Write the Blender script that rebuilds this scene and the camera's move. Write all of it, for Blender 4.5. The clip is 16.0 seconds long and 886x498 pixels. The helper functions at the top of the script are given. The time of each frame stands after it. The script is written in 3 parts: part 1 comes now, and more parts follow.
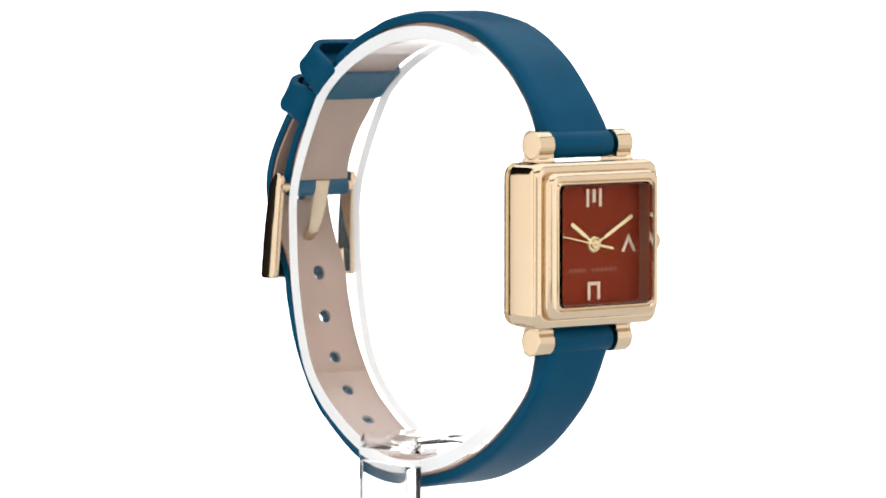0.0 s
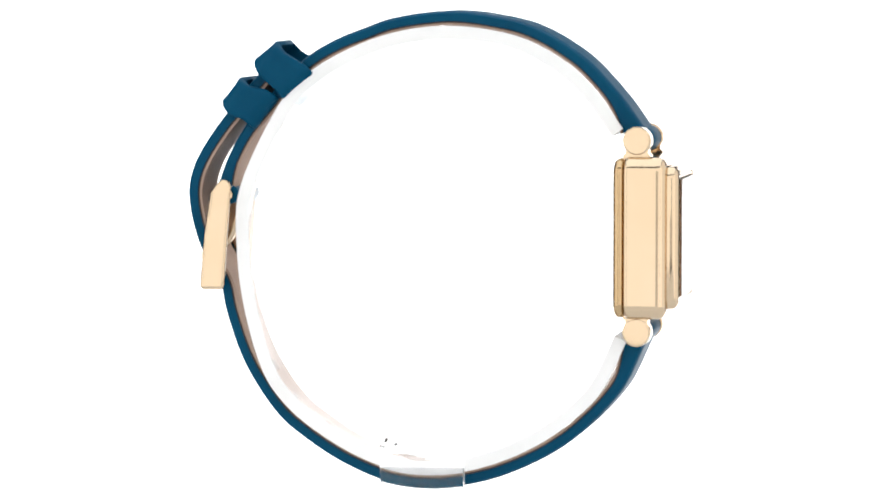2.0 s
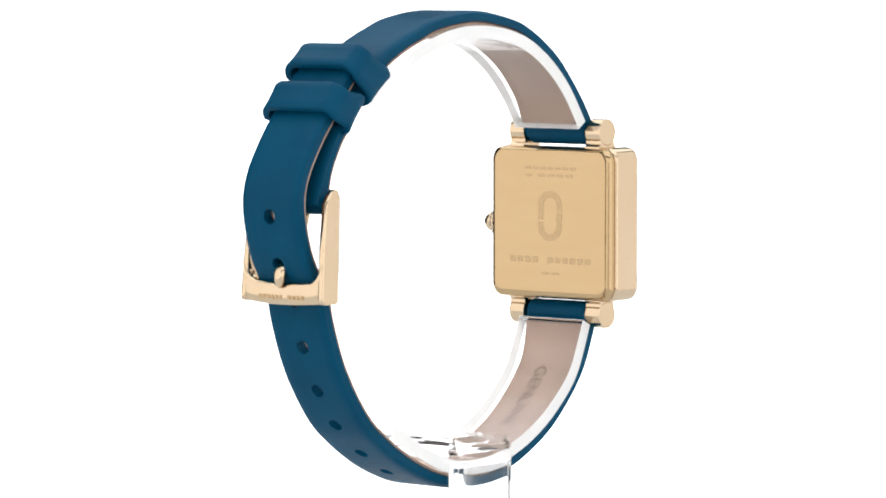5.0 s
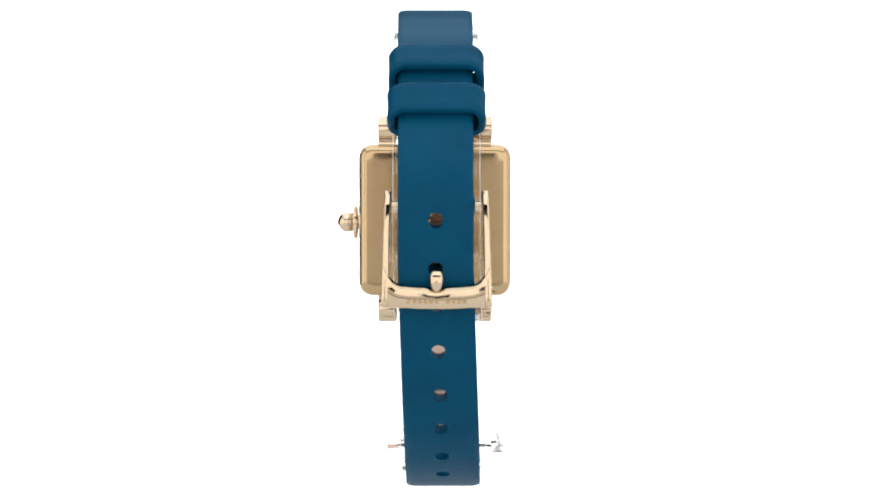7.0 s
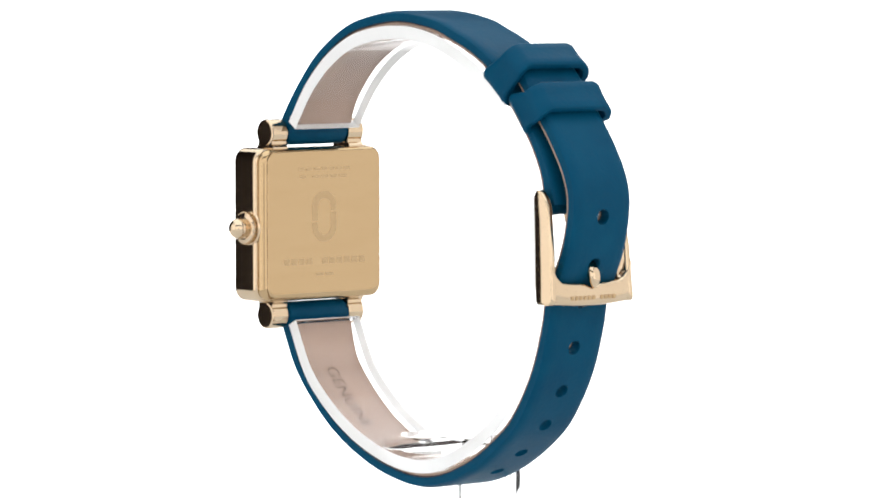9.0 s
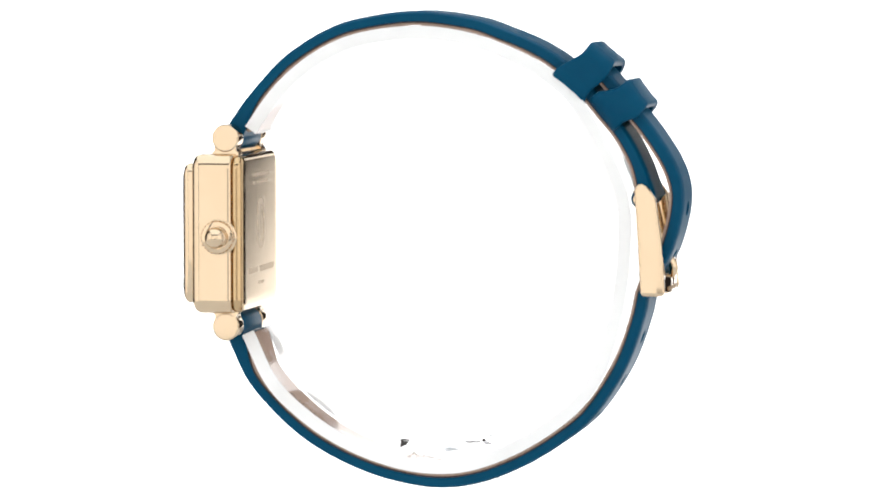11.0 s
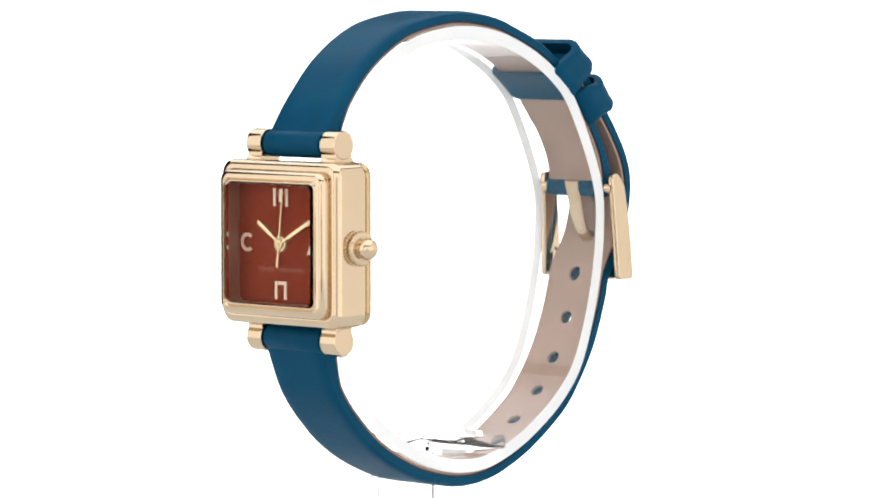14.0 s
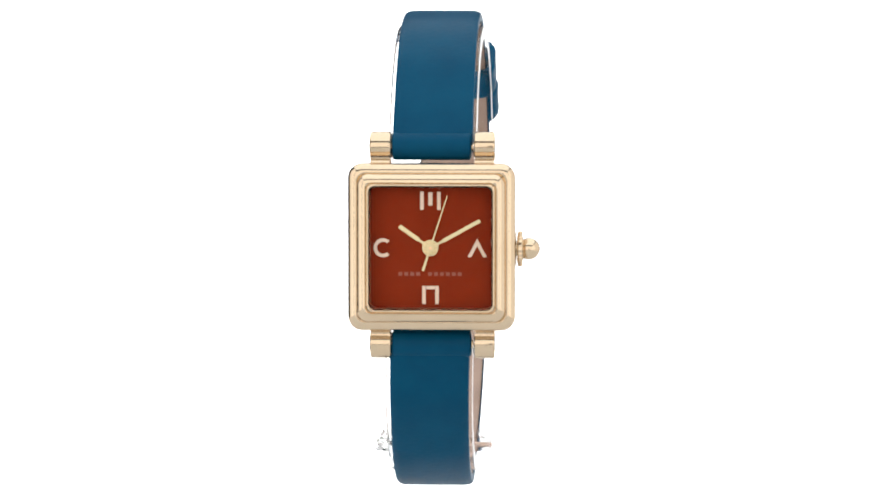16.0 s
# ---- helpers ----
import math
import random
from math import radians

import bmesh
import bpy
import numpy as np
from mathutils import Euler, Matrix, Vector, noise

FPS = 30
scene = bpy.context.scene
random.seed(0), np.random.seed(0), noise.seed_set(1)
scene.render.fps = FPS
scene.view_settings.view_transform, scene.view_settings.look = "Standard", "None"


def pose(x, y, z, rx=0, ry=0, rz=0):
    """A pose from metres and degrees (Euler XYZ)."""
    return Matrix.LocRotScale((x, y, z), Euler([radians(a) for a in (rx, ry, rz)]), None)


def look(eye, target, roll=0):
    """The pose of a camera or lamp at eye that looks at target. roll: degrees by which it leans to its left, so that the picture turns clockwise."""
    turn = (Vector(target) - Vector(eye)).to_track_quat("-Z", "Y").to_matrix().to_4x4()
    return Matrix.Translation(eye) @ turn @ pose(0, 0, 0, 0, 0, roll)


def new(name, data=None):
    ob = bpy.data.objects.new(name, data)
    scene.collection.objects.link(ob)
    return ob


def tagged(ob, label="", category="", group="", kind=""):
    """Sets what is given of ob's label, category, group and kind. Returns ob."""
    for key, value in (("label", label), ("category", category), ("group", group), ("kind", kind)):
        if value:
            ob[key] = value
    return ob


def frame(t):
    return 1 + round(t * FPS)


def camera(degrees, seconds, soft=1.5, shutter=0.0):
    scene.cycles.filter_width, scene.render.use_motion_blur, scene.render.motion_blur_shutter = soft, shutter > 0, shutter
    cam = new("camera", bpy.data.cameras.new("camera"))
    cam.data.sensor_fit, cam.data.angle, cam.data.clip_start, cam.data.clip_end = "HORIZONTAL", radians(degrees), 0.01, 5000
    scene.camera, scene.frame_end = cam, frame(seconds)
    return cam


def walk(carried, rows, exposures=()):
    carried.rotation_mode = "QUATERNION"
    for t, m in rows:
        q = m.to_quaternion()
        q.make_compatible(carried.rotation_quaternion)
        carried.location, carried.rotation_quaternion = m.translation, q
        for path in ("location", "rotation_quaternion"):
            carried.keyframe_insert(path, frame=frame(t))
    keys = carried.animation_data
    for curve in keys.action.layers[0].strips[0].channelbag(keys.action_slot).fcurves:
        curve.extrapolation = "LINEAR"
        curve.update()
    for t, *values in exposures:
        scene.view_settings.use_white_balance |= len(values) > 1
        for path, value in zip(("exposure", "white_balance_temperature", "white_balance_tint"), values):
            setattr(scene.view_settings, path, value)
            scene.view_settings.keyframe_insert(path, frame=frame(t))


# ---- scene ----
# The camera stands still; the watch turns once about the upright axis through the origin.
OFF_AXIS = 0.00047                        # the watch sits a little beside the axis


def facing(t):
    """The watch's heading in degrees at t seconds: nearly even, slowing a little towards the end."""
    u = (t - 8) / 8
    return 42.455 + 19.68 * t - 1.914 * u * u + 1.4535 * u ** 3


cam = camera(12.06, 16.0, soft=1.9)
EYE, AIM = (0.0004, -0.5363, 0.0361), (0.0004, 0.0, 0.0)
walk(cam, [(0.0, look(EYE, AIM)), (16.0, look(EYE, AIM))])

# ---- light: a light tent; white cloth panels lit from outside, and a low glowing white sweep behind ----
world = bpy.data.worlds.new("studio")
world.use_nodes = True
world.node_tree.nodes["Background"].inputs["Strength"].default_value = 0.0
scene.world = world
# emission added to the sweep in place of lamps that light it to white
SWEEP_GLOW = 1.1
TENT = 1.22                               # how brightly the cloth is lit from outside


def tent_panel(name, eye, target, width, height, radiance, colour=(1, 0.985, 0.96)):
    lamp = bpy.data.lights.new(name, "AREA")
    lamp.shape, lamp.size, lamp.size_y, lamp.color = "RECTANGLE", width, height, colour
    lamp.energy = TENT * radiance * math.pi * width * height
    ob = new(name, lamp)
    ob.matrix_world = look(eye, target)
    return ob


tent_panel("tent_right_front", (0.72, -0.645, 0.16), (0, -0.645, 0.16), 0.59, 1.1, 1.3)
tent_panel("tent_right_back", (0.72, 0.215, 0.16), (0, 0.215, 0.16), 1.13, 1.1, 0.95)
tent_panel("tent_left_front", (-0.72, -0.60, 0.16), (0, -0.60, 0.16), 0.5, 1.1, 1.3)
tent_panel("tent_left_back", (-0.72, -0.108, 0.16), (0, -0.108, 0.16), 0.485, 1.1, 1.15)
# the front cloth leaves an opening for the lens, with a dimmer flap under it
FRONT = -0.95
for name, x0, x1, z0, z1, radiance in (("tent_front_left", -0.71, -0.042, -0.015, 0.575, 1.25), ("tent_front_right", 0.042, 0.71, -0.015, 0.575, 1.25),
                                       ("tent_front_above", -0.042, 0.042, 0.10, 0.575, 1.25), ("tent_front_flap", -0.2, 0.2, -0.11, -0.015, 0.6),
                                       ("tent_low_left", -0.71, -0.2, -0.3, -0.015, 1.25), ("tent_low_right", 0.2, 0.71, -0.3, -0.015, 1.25)):
    x, z, width, height = (x0 + x1) / 2, (z0 + z1) / 2, x1 - x0, z1 - z0
    tent_panel(name, (x, FRONT, z), (x, 0, z), width, height, radiance)
tent_panel("tent_top", (0.0, 0.19, 0.80), (0, 0.19, 0), 1.44, 2.12, 1.42, (0.92, 0.97, 1.0))


# ---- materials ----
def material(name, colour, rough=0.5, metal=0.0, **more):
    m = bpy.data.materials.new(name)
    m.use_nodes = True
    b = m.node_tree.nodes["Principled BSDF"]
    b.inputs["Base Color"].default_value = (*colour, 1)
    b.inputs["Roughness"].default_value = rough
    b.inputs["Metallic"].default_value = metal
    for key, value in more.items():
        b.inputs[key.replace("_", " ")].default_value = value
    return m


def vary(m, colour_a, colour_b, scale, bump_scale=0.0, bump=0.0, rough=None, stretch=(1, 1, 1), detail=4.0):
    """Two-scale noise in an object's own space: tone, fine relief and roughness."""
    nt = m.node_tree
    b = nt.nodes["Principled BSDF"]
    tc = nt.nodes.new("ShaderNodeTexCoord")
    mp = nt.nodes.new("ShaderNodeMapping")
    mp.inputs["Scale"].default_value = stretch
    nt.links.new(tc.outputs["Object"], mp.inputs["Vector"])
    n1 = nt.nodes.new("ShaderNodeTexNoise")
    n1.inputs["Scale"].default_value, n1.inputs["Detail"].default_value = scale, detail
    nt.links.new(mp.outputs[0], n1.inputs["Vector"])
    ramp = nt.nodes.new("ShaderNodeValToRGB")
    ramp.color_ramp.elements[0].color, ramp.color_ramp.elements[1].color = (*colour_a, 1), (*colour_b, 1)
    ramp.color_ramp.elements[0].position, ramp.color_ramp.elements[1].position = 0.3, 0.7
    nt.links.new(n1.outputs["Fac"], ramp.inputs["Fac"])
    nt.links.new(ramp.outputs["Color"], b.inputs["Base Color"])
    if rough:
        mr = nt.nodes.new("ShaderNodeMapRange")
        mr.inputs["To Min"].default_value, mr.inputs["To Max"].default_value = rough
        nt.links.new(n1.outputs["Fac"], mr.inputs["Value"])
        nt.links.new(mr.outputs[0], b.inputs["Roughness"])
    if bump:
        n2 = nt.nodes.new("ShaderNodeTexNoise")
        n2.inputs["Scale"].default_value, n2.inputs["Detail"].default_value = bump_scale, 3.0
        nt.links.new(mp.outputs[0], n2.inputs["Vector"])
        bp = nt.nodes.new("ShaderNodeBump")
        bp.inputs["Strength"].default_value, bp.inputs["Distance"].default_value = bump, 0.0001
        nt.links.new(n2.outputs["Fac"], bp.inputs["Height"])
        nt.links.new(bp.outputs[0], b.inputs["Normal"])
    return m


LEATHER = vary(material("teal_leather", (0.0004, 0.06, 0.125), 0.4, Specular_IOR_Level=0.07),
               (0.0002, 0.050, 0.106), (0.0005, 0.061, 0.124), 160, 1900, 0.3, (0.34, 0.46))
LINING = vary(material("tan_lining", (0.3, 0.2, 0.15), 0.7), (0.3333, 0.2292, 0.1792), (0.3917, 0.275, 0.2167), 260, 2600, 0.3, (0.6, 0.8))
EDGE = material("dark_edge_paint", (0.03, 0.02, 0.02), 0.6)
GOLD = vary(material("polished_pale_gold", (0.67, 0.52, 0.36), 0.06, 1.0), (0.65, 0.502, 0.342), (0.68, 0.53, 0.372), 120, rough=(0.05, 0.1))
BRUSHED = vary(material("brushed_pale_gold", (0.6667, 0.5167, 0.3333), 0.2, 1.0), (0.525, 0.370, 0.205), (0.54, 0.385, 0.217), 90,
               rough=(0.08, 0.12), stretch=(1, 1, 6))
REHAUT = material("satin_bronze_wall", (0.35, 0.1833, 0.1083), 0.4, 0.7)
ENGRAVED = material("engraved_matte_gold", (0.49, 0.345, 0.195), 0.3, 1.0)
DIAL = vary(material("russet_dial_lacquer", (0.25, 0.03, 0.009167), 0.5, 0.65, Specular_IOR_Level=0.03), (0.1792, 0.02167, 0.006667), (0.1958, 0.02417, 0.0075), 300, rough=(0.45, 0.55))
MARK = material("pale_gold_marker", (0.6667, 0.5167, 0.3833), 0.3, 0.6)
HAND = material("yellow_gold_hand", (0.7667, 0.6167, 0.35), 0.25, 0.7)
PRINT = material("faded_print", (0.2167, 0.05, 0.025), 0.5)
STAMP = material("pressed_stamp", (0.14, 0.088, 0.066), 0.7)


def coated_crystal():
    """Clear crystal with an anti-glare coat: it refracts, and mirrors only faintly."""
    m = bpy.data.materials.new("coated_crystal")
    m.use_nodes = True
    nt = m.node_tree
    nt.nodes.remove(nt.nodes["Principled BSDF"])
    refraction, gloss, mix = (nt.nodes.new(k) for k in ("ShaderNodeBsdfRefraction", "ShaderNodeBsdfGlossy", "ShaderNodeMixShader"))
    refraction.inputs["IOR"].default_value, refraction.inputs["Roughness"].default_value = 1.5, 0.0
    gloss.inputs["Roughness"].default_value = 0.02
    fresnel, scale = nt.nodes.new("ShaderNodeFresnel"), nt.nodes.new("ShaderNodeMath")
    scale.operation, scale.inputs[1].default_value, scale.use_clamp = "SUBTRACT", 0.042, True
    nt.links.new(fresnel.outputs[0], scale.inputs[0])
    nt.links.new(scale.outputs[0], mix.inputs[0])
    nt.links.new(refraction.outputs[0], mix.inputs[1])
    nt.links.new(gloss.outputs[0], mix.inputs[2])
    nt.links.new(mix.outputs[0], nt.nodes["Material Output"].inputs["Surface"])
    return m


CRYSTAL = coated_crystal()
ACRYLIC = material("clear_acrylic", (1, 1, 1), 0.02, IOR=1.45, Transmission_Weight=1.0)
CUFF_CLEAR = material("thin_clear_acrylic", (1, 1, 1), 0.015, IOR=1.05, Transmission_Weight=1.0, Coat_Weight=0.5, Coat_IOR=1.5, Coat_Roughness=0.02)
# near-white colour standing in for light piped out of the clear cuff's edges
PIPED_WHITE = vary(material("piped_light_white", (1, 1, 1), 0.3, IOR=1.08, Transmission_Weight=0.3), (0.97, 0.97, 0.97), (1.0, 1.0, 1.0), 400)
TABLE = vary(material("white_table", (0.7, 0.7, 0.7), 0.6), (0.66, 0.66, 0.66), (0.74, 0.74, 0.74), 6)
DARK_WALL = vary(material("dark_studio_wall", (0.03, 0.027, 0.027), 0.8), (0.030, 0.022, 0.021), (0.044, 0.030, 0.028), 3)
# the backdrop's brightness is put into the material as emission
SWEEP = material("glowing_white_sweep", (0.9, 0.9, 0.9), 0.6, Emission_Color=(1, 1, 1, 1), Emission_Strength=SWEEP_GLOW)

# ---- helpers of shape; all lengths below are in millimetres ----
MM = 0.001


def part(name, bm, mat, parent=None, label="", smooth=True, angle=40):
    """Links a bmesh, drawn in millimetres, as one mesh object."""
    bmesh.ops.scale(bm, vec=(MM, MM, MM), verts=bm.verts)
    bmesh.ops.recalc_face_normals(bm, faces=bm.faces)
    me = bpy.data.meshes.new(name)
    if smooth:
        for f in bm.faces:
            f.smooth = True
        for e in bm.edges:
            if len(e.link_faces) == 2 and e.calc_face_angle(0) > radians(angle):
                e.smooth = False
    bm.to_mesh(me)
    bm.free()
    me.materials.append(mat)
    ob = new(name, me)
    if parent:
        ob.parent = parent
    return tagged(ob, label)


def even_faces(ob):
    """Keeps broad faces flat beside their rounded edges."""
    m = ob.modifiers.new("even_faces", "WEIGHTED_NORMAL")
    m.keep_sharp, m.weight = True, 80
    return ob


def box(bm, x0, x1, y0, y1, z0, z1, bevel=0.0):
    vs = bmesh.ops.create_cube(bm, size=1)["verts"]
    for v in vs:
        v.co = ((x0 + x1) / 2 + v.co.x * (x1 - x0), (y0 + y1) / 2 + v.co.y * (y1 - y0), (z0 + z1) / 2 + v.co.z * (z1 - z0))
    if bevel:
        edges = list({e for v in vs for e in v.link_edges})
        bmesh.ops.bevel(bm, geom=edges, offset=bevel, segments=3, affect="EDGES", profile=0.5)


def loft(bm, loops, closed=True, cap=True):
    """Skins a run of loops of equal length."""
    rings = [[bm.verts.new(p) for p in loop] for loop in loops]
    n = len(rings[0])
    for a, b in zip(rings, rings[1:]):
        for i in range(n if closed else n - 1):
            j = (i + 1) % n
            bm.faces.new((a[i], a[j], b[j], b[i]))
    if cap:
        bm.faces.new(rings[0])
        bm.faces.new(rings[-1])


def rounded(half_x, half_z, r, steps=7):
    """A rounded rectangle round the origin, as (x, z)."""
    out = []
    for cx, cz, a0 in ((1, 1, 0), (-1, 1, 90), (-1, -1, 180), (1, -1, 270)):
        for k in range(steps + 1):
            a = radians(a0 + 90 * k / steps)
            out.append((cx * (half_x - r) + r * math.cos(a), cz * (half_z - r) + r * math.sin(a)))
    return out


def lathe(bm, profile, centre, axis, steps=40):
    """Turns (radius, along) pairs about an axis 'x' or 'y' through centre."""
    loops = []
    for r, u in profile:
        loop = []
        for k in range(steps):
            a = 2 * math.pi * k / steps
            c, s = max(r, 0.001) * math.cos(a), max(r, 0.001) * math.sin(a)
            p = (u, c, s) if axis == "x" else (c, u, s)
            loop.append(tuple(p[i] + centre[i] for i in range(3)))
        loops.append(loop)
    loft(bm, loops)


def spline(points, step):
    """Evenly spaced (y, z) points and unit tangents along a Catmull-Rom curve."""
    p = [Vector(q) for q in points]
    p = [2 * p[0] - p[1], *p, 2 * p[-1] - p[-2]]
    dense = []
    for i in range(1, len(p) - 2):
        for k in range(24):
            t = k / 24
            a, b, c, d = p[i - 1:i + 3]
            dense.append(0.5 * (2 * b + (c - a) * t + (2 * a - 5 * b + 4 * c - d) * t * t + (3 * b - a - 3 * c + d) * t ** 3))
    dense.append(p[-2])
    for _ in range(30):
        dense = [dense[0]] + [(a + 2 * b + c) / 4 for a, b, c in zip(dense, dense[1:], dense[2:])] + [dense[-1]]
    arc = [0.0]
    for a, b in zip(dense, dense[1:]):
        arc.append(arc[-1] + (b - a).length)
    n = max(2, round(arc[-1] / step))
    ts = np.linspace(0, arc[-1], n + 1)
    ys, zs = np.interp(ts, arc, [q.x for q in dense]), np.interp(ts, arc, [q.y for q in dense])
    ty, tz = np.gradient(ys), np.gradient(zs)
    ln = np.hypot(ty, tz)
    return np.stack([ys, zs], 1), np.stack([ty / ln, tz / ln], 1), ts


STEP = 0.6
HOLE = 4            # a hole's patch is this many cells across
COLS = (-1, -0.985, -0.94, -0.82, -0.62, -0.42)


def band(path, side, rows, out, inn, half, holes=(), dome=0.25):
    """A strap along a path of (y, z): from offset inn to offset out along the outward normal (side +1 or -1), with round holes cut
    through. rows: first and last row; holes: rows of the centres."""
    pts, tan, ts = path
    nor = np.stack([-tan[:, 1], tan[:, 0]], 1) * side
    bm = bmesh.new()
    mid = [-2 * STEP, -STEP, 0.0, STEP, 2 * STEP]
    r0, r1 = rows
    blocked = {}
    for h in holes:
        for i in range(h - 2, h + 2):
            blocked[i] = h

    def place(i, x, off):
        # the strap hangs a little askew below the case
        i = min(max(i, 0), len(pts) - 1.001)
        k = int(i)
        f = i - k
        p = pts[k] * (1 - f) + pts[k + 1] * f
        n = nor[k] * (1 - f) + nor[k + 1] * f
        return (x + 0.12 + 0.034 * min(0.0, p[1]), p[0] + n[0] * off, p[1] + n[1] * off)

    sheets = []
    for layer in (0, 1):
        grid = []
        for i in range(r0, r1 + 1):
            w, o, d = half(ts[i]), (out(ts[i]) if layer else inn(ts[i])), dome
            xs = [c * w for c in COLS] + mid + [-c * w for c in reversed(COLS)]
            row = []
            for x in xs:
                e = abs(x) / w
                off = o - (d * max(0, (e - 0.8) / 0.2) ** 2.5 if layer else 0)
                row.append(bm.verts.new(place(i, x, off)))
            grid.append(row)
        m0 = len(COLS)
        for i in range(r1 - r0):
            for j in range(len(grid[0]) - 1):
                if (i + r0) in blocked and m0 <= j < m0 + 4:
                    continue
                bm.faces.new((grid[i][j], grid[i][j + 1], grid[i + 1][j + 1], grid[i + 1][j]))
        rings = []
        for h in holes:
            i = h - r0
            sq = [(i - 2, m0 + k) for k in range(4)] + [(i - 2 + k, m0 + 4) for k in range(4)] + \
                 [(i + 2, m0 + 4 - k) for k in range(4)] + [(i + 2 - k, m0) for k in range(4)]
            ring = []
            for a, b in sq:
                ang = math.atan2(a - i, b - m0 - 2)
                rr = 0.92
                ring.append(bm.verts.new(place(h + rr * math.sin(ang) / STEP, rr * math.cos(ang), out(ts[h]) if layer else inn(ts[h]))))
            for k in range(16):
                a, b = sq[k], sq[(k + 1) % 16]
                bm.faces.new((grid[a[0]][a[1]], grid[b[0]][b[1]], ring[(k + 1) % 16], ring[k]))
            rings.append(ring)
        sheets.append((grid, rings))
    (ga, ra), (gb, rb) = sheets
    for ring_a, ring_b in zip(ra, rb):
        for k in range(16):
            bm.faces.new((ring_a[k], ring_a[(k + 1) % 16], ring_b[(k + 1) % 16], ring_b[k]))
    n, m = len(ga), len(ga[0])
    edge = [(0, j) for j in range(m)] + [(i, m - 1) for i in range(1, n)] + [(n - 1, j) for j in range(m - 2, -1, -1)] + [(i, 0) for i in range(n - 2, 0, -1)]
    for a, b in zip(edge, edge[1:] + edge[:1]):
        bm.faces.new((ga[a[0]][a[1]], ga[b[0]][b[1]], gb[b[0]][b[1]], gb[a[0]][a[1]]))
    return bm


# ---- the studio ----
def build_studio():
    bm = bmesh.new()
    rim = [(150 + 50 * k, -66) for k in range(6)]
    for k in range(1, 13):
        a = radians(90 * k / 12)
        rim.append((400 + 80 * math.sin(a), -66 + 80 * (1 - math.cos(a))))
    rim.append((480, 100))
    loops = [[(-190, y, z) for y, z in rim], [(190, y, z) for y, z in rim]]
    rows = [[bm.verts.new(p) for p in loop] for loop in loops]
    low = [[bm.verts.new((v.co.x, v.co.y + (3 if k > 5 else 0), v.co.z - 3)) for k, v in enumerate(r)] for r in rows]
    for k in range(len(rim) - 1):
        bm.faces.new((rows[0][k], rows[1][k], rows[1][k + 1], rows[0][k + 1]))
        bm.faces.new((low[0][k], low[0][k + 1], low[1][k + 1], low[1][k]))
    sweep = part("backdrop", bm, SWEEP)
    tagged(sweep, "seamless white studio sweep behind and under the watch, with glow added for blown-out white", "backdrop", kind="structure")
    bm = bmesh.new()
    box(bm, -330, 330, -480, 149, -69, -66)
    tagged(part("table", bm, TABLE, smooth=False), "plain white table top under the display stand", "table", kind="structure")
    for name, x0, x1, y0, y1, z0, z1 in (("wall_north", -1700, 1700, 1500, 1540, -900, 1700), ("wall_south", -1700, 1700, -1640, -1600, -900, 1700),
                                         ("wall_west", -1740, -1700, -1600, 1500, -900, 1700), ("wall_east", 1700, 1740, -1600, 1500, -900, 1700),
                                         ("floor", -1700, 1700, -1600, 1500, -940, -900), ("ceiling", -1700, 1700, -1600, 1500, 1700, 1740)):
        bm = bmesh.new()
        box(bm, x0, x1, y0, y1, z0, z1)
        tagged(part(name, bm, DARK_WALL, smooth=False), "plain dark studio surface out of the light", name.split("_")[0], kind="structure")


build_studio()

# ---- the watch ----
CX, CROWN = 0.13, (-26.5, 1.85)             # the case sits a hair to one side; the crown's axis
CZ = 2.18                                  # height of the case's middle
DZ = 2.1                                   # and of the dial's
UPPER = spline([(-26.2, 14.3), (-23.5, 18.7), (-19.8, 23.05), (-16.5, 25.6), (-13.1, 27.5), (-9.5, 28.7), (-2.3, 29.7), (4.9, 28.85), (8.6, 27.6),
                (12.2, 26.2), (15.9, 24.1), (19.2, 21.1), (21.8, 17.9), (24.2, 15.0), (26.2, 11.3), (26.9, 8.2), (27.0, 7.0)], STEP)
LOWER = spline([(-26.2, -9.8), (-25.2, -12.8), (-22.9, -17.6), (-16.7, -23.6), (-9.5, -27.4), (-3.2, -29.1), (1.4, -29.45), (5.4, -28.85), (9.0, -27.6), (12.6, -25.85),
                (16.5, -23.3), (20.1, -20.2), (24.05, -14.2), (26.35, -7.9), (27.2, -4.2), (29.9, 0.6), (31.3, 6.5), (30.55, 10.6), (27.95, 14.9), (25.45, 18.0),
                (22.8, 21.3), (20.1, 24.1)], STEP)


def strap_out(s):
    return 0.9 + 0.45 * max(0.0, 1 - s / 9.0) ** 1.5


def strap_in(s):
    return -0.45 - 1.15 * max(0.0, 1 - s / 7.0) ** 1.5


def row_near(path, y, z):
    return int(np.argmin(np.hypot(path[0][:, 0] - y, path[0][:, 1] - z)))


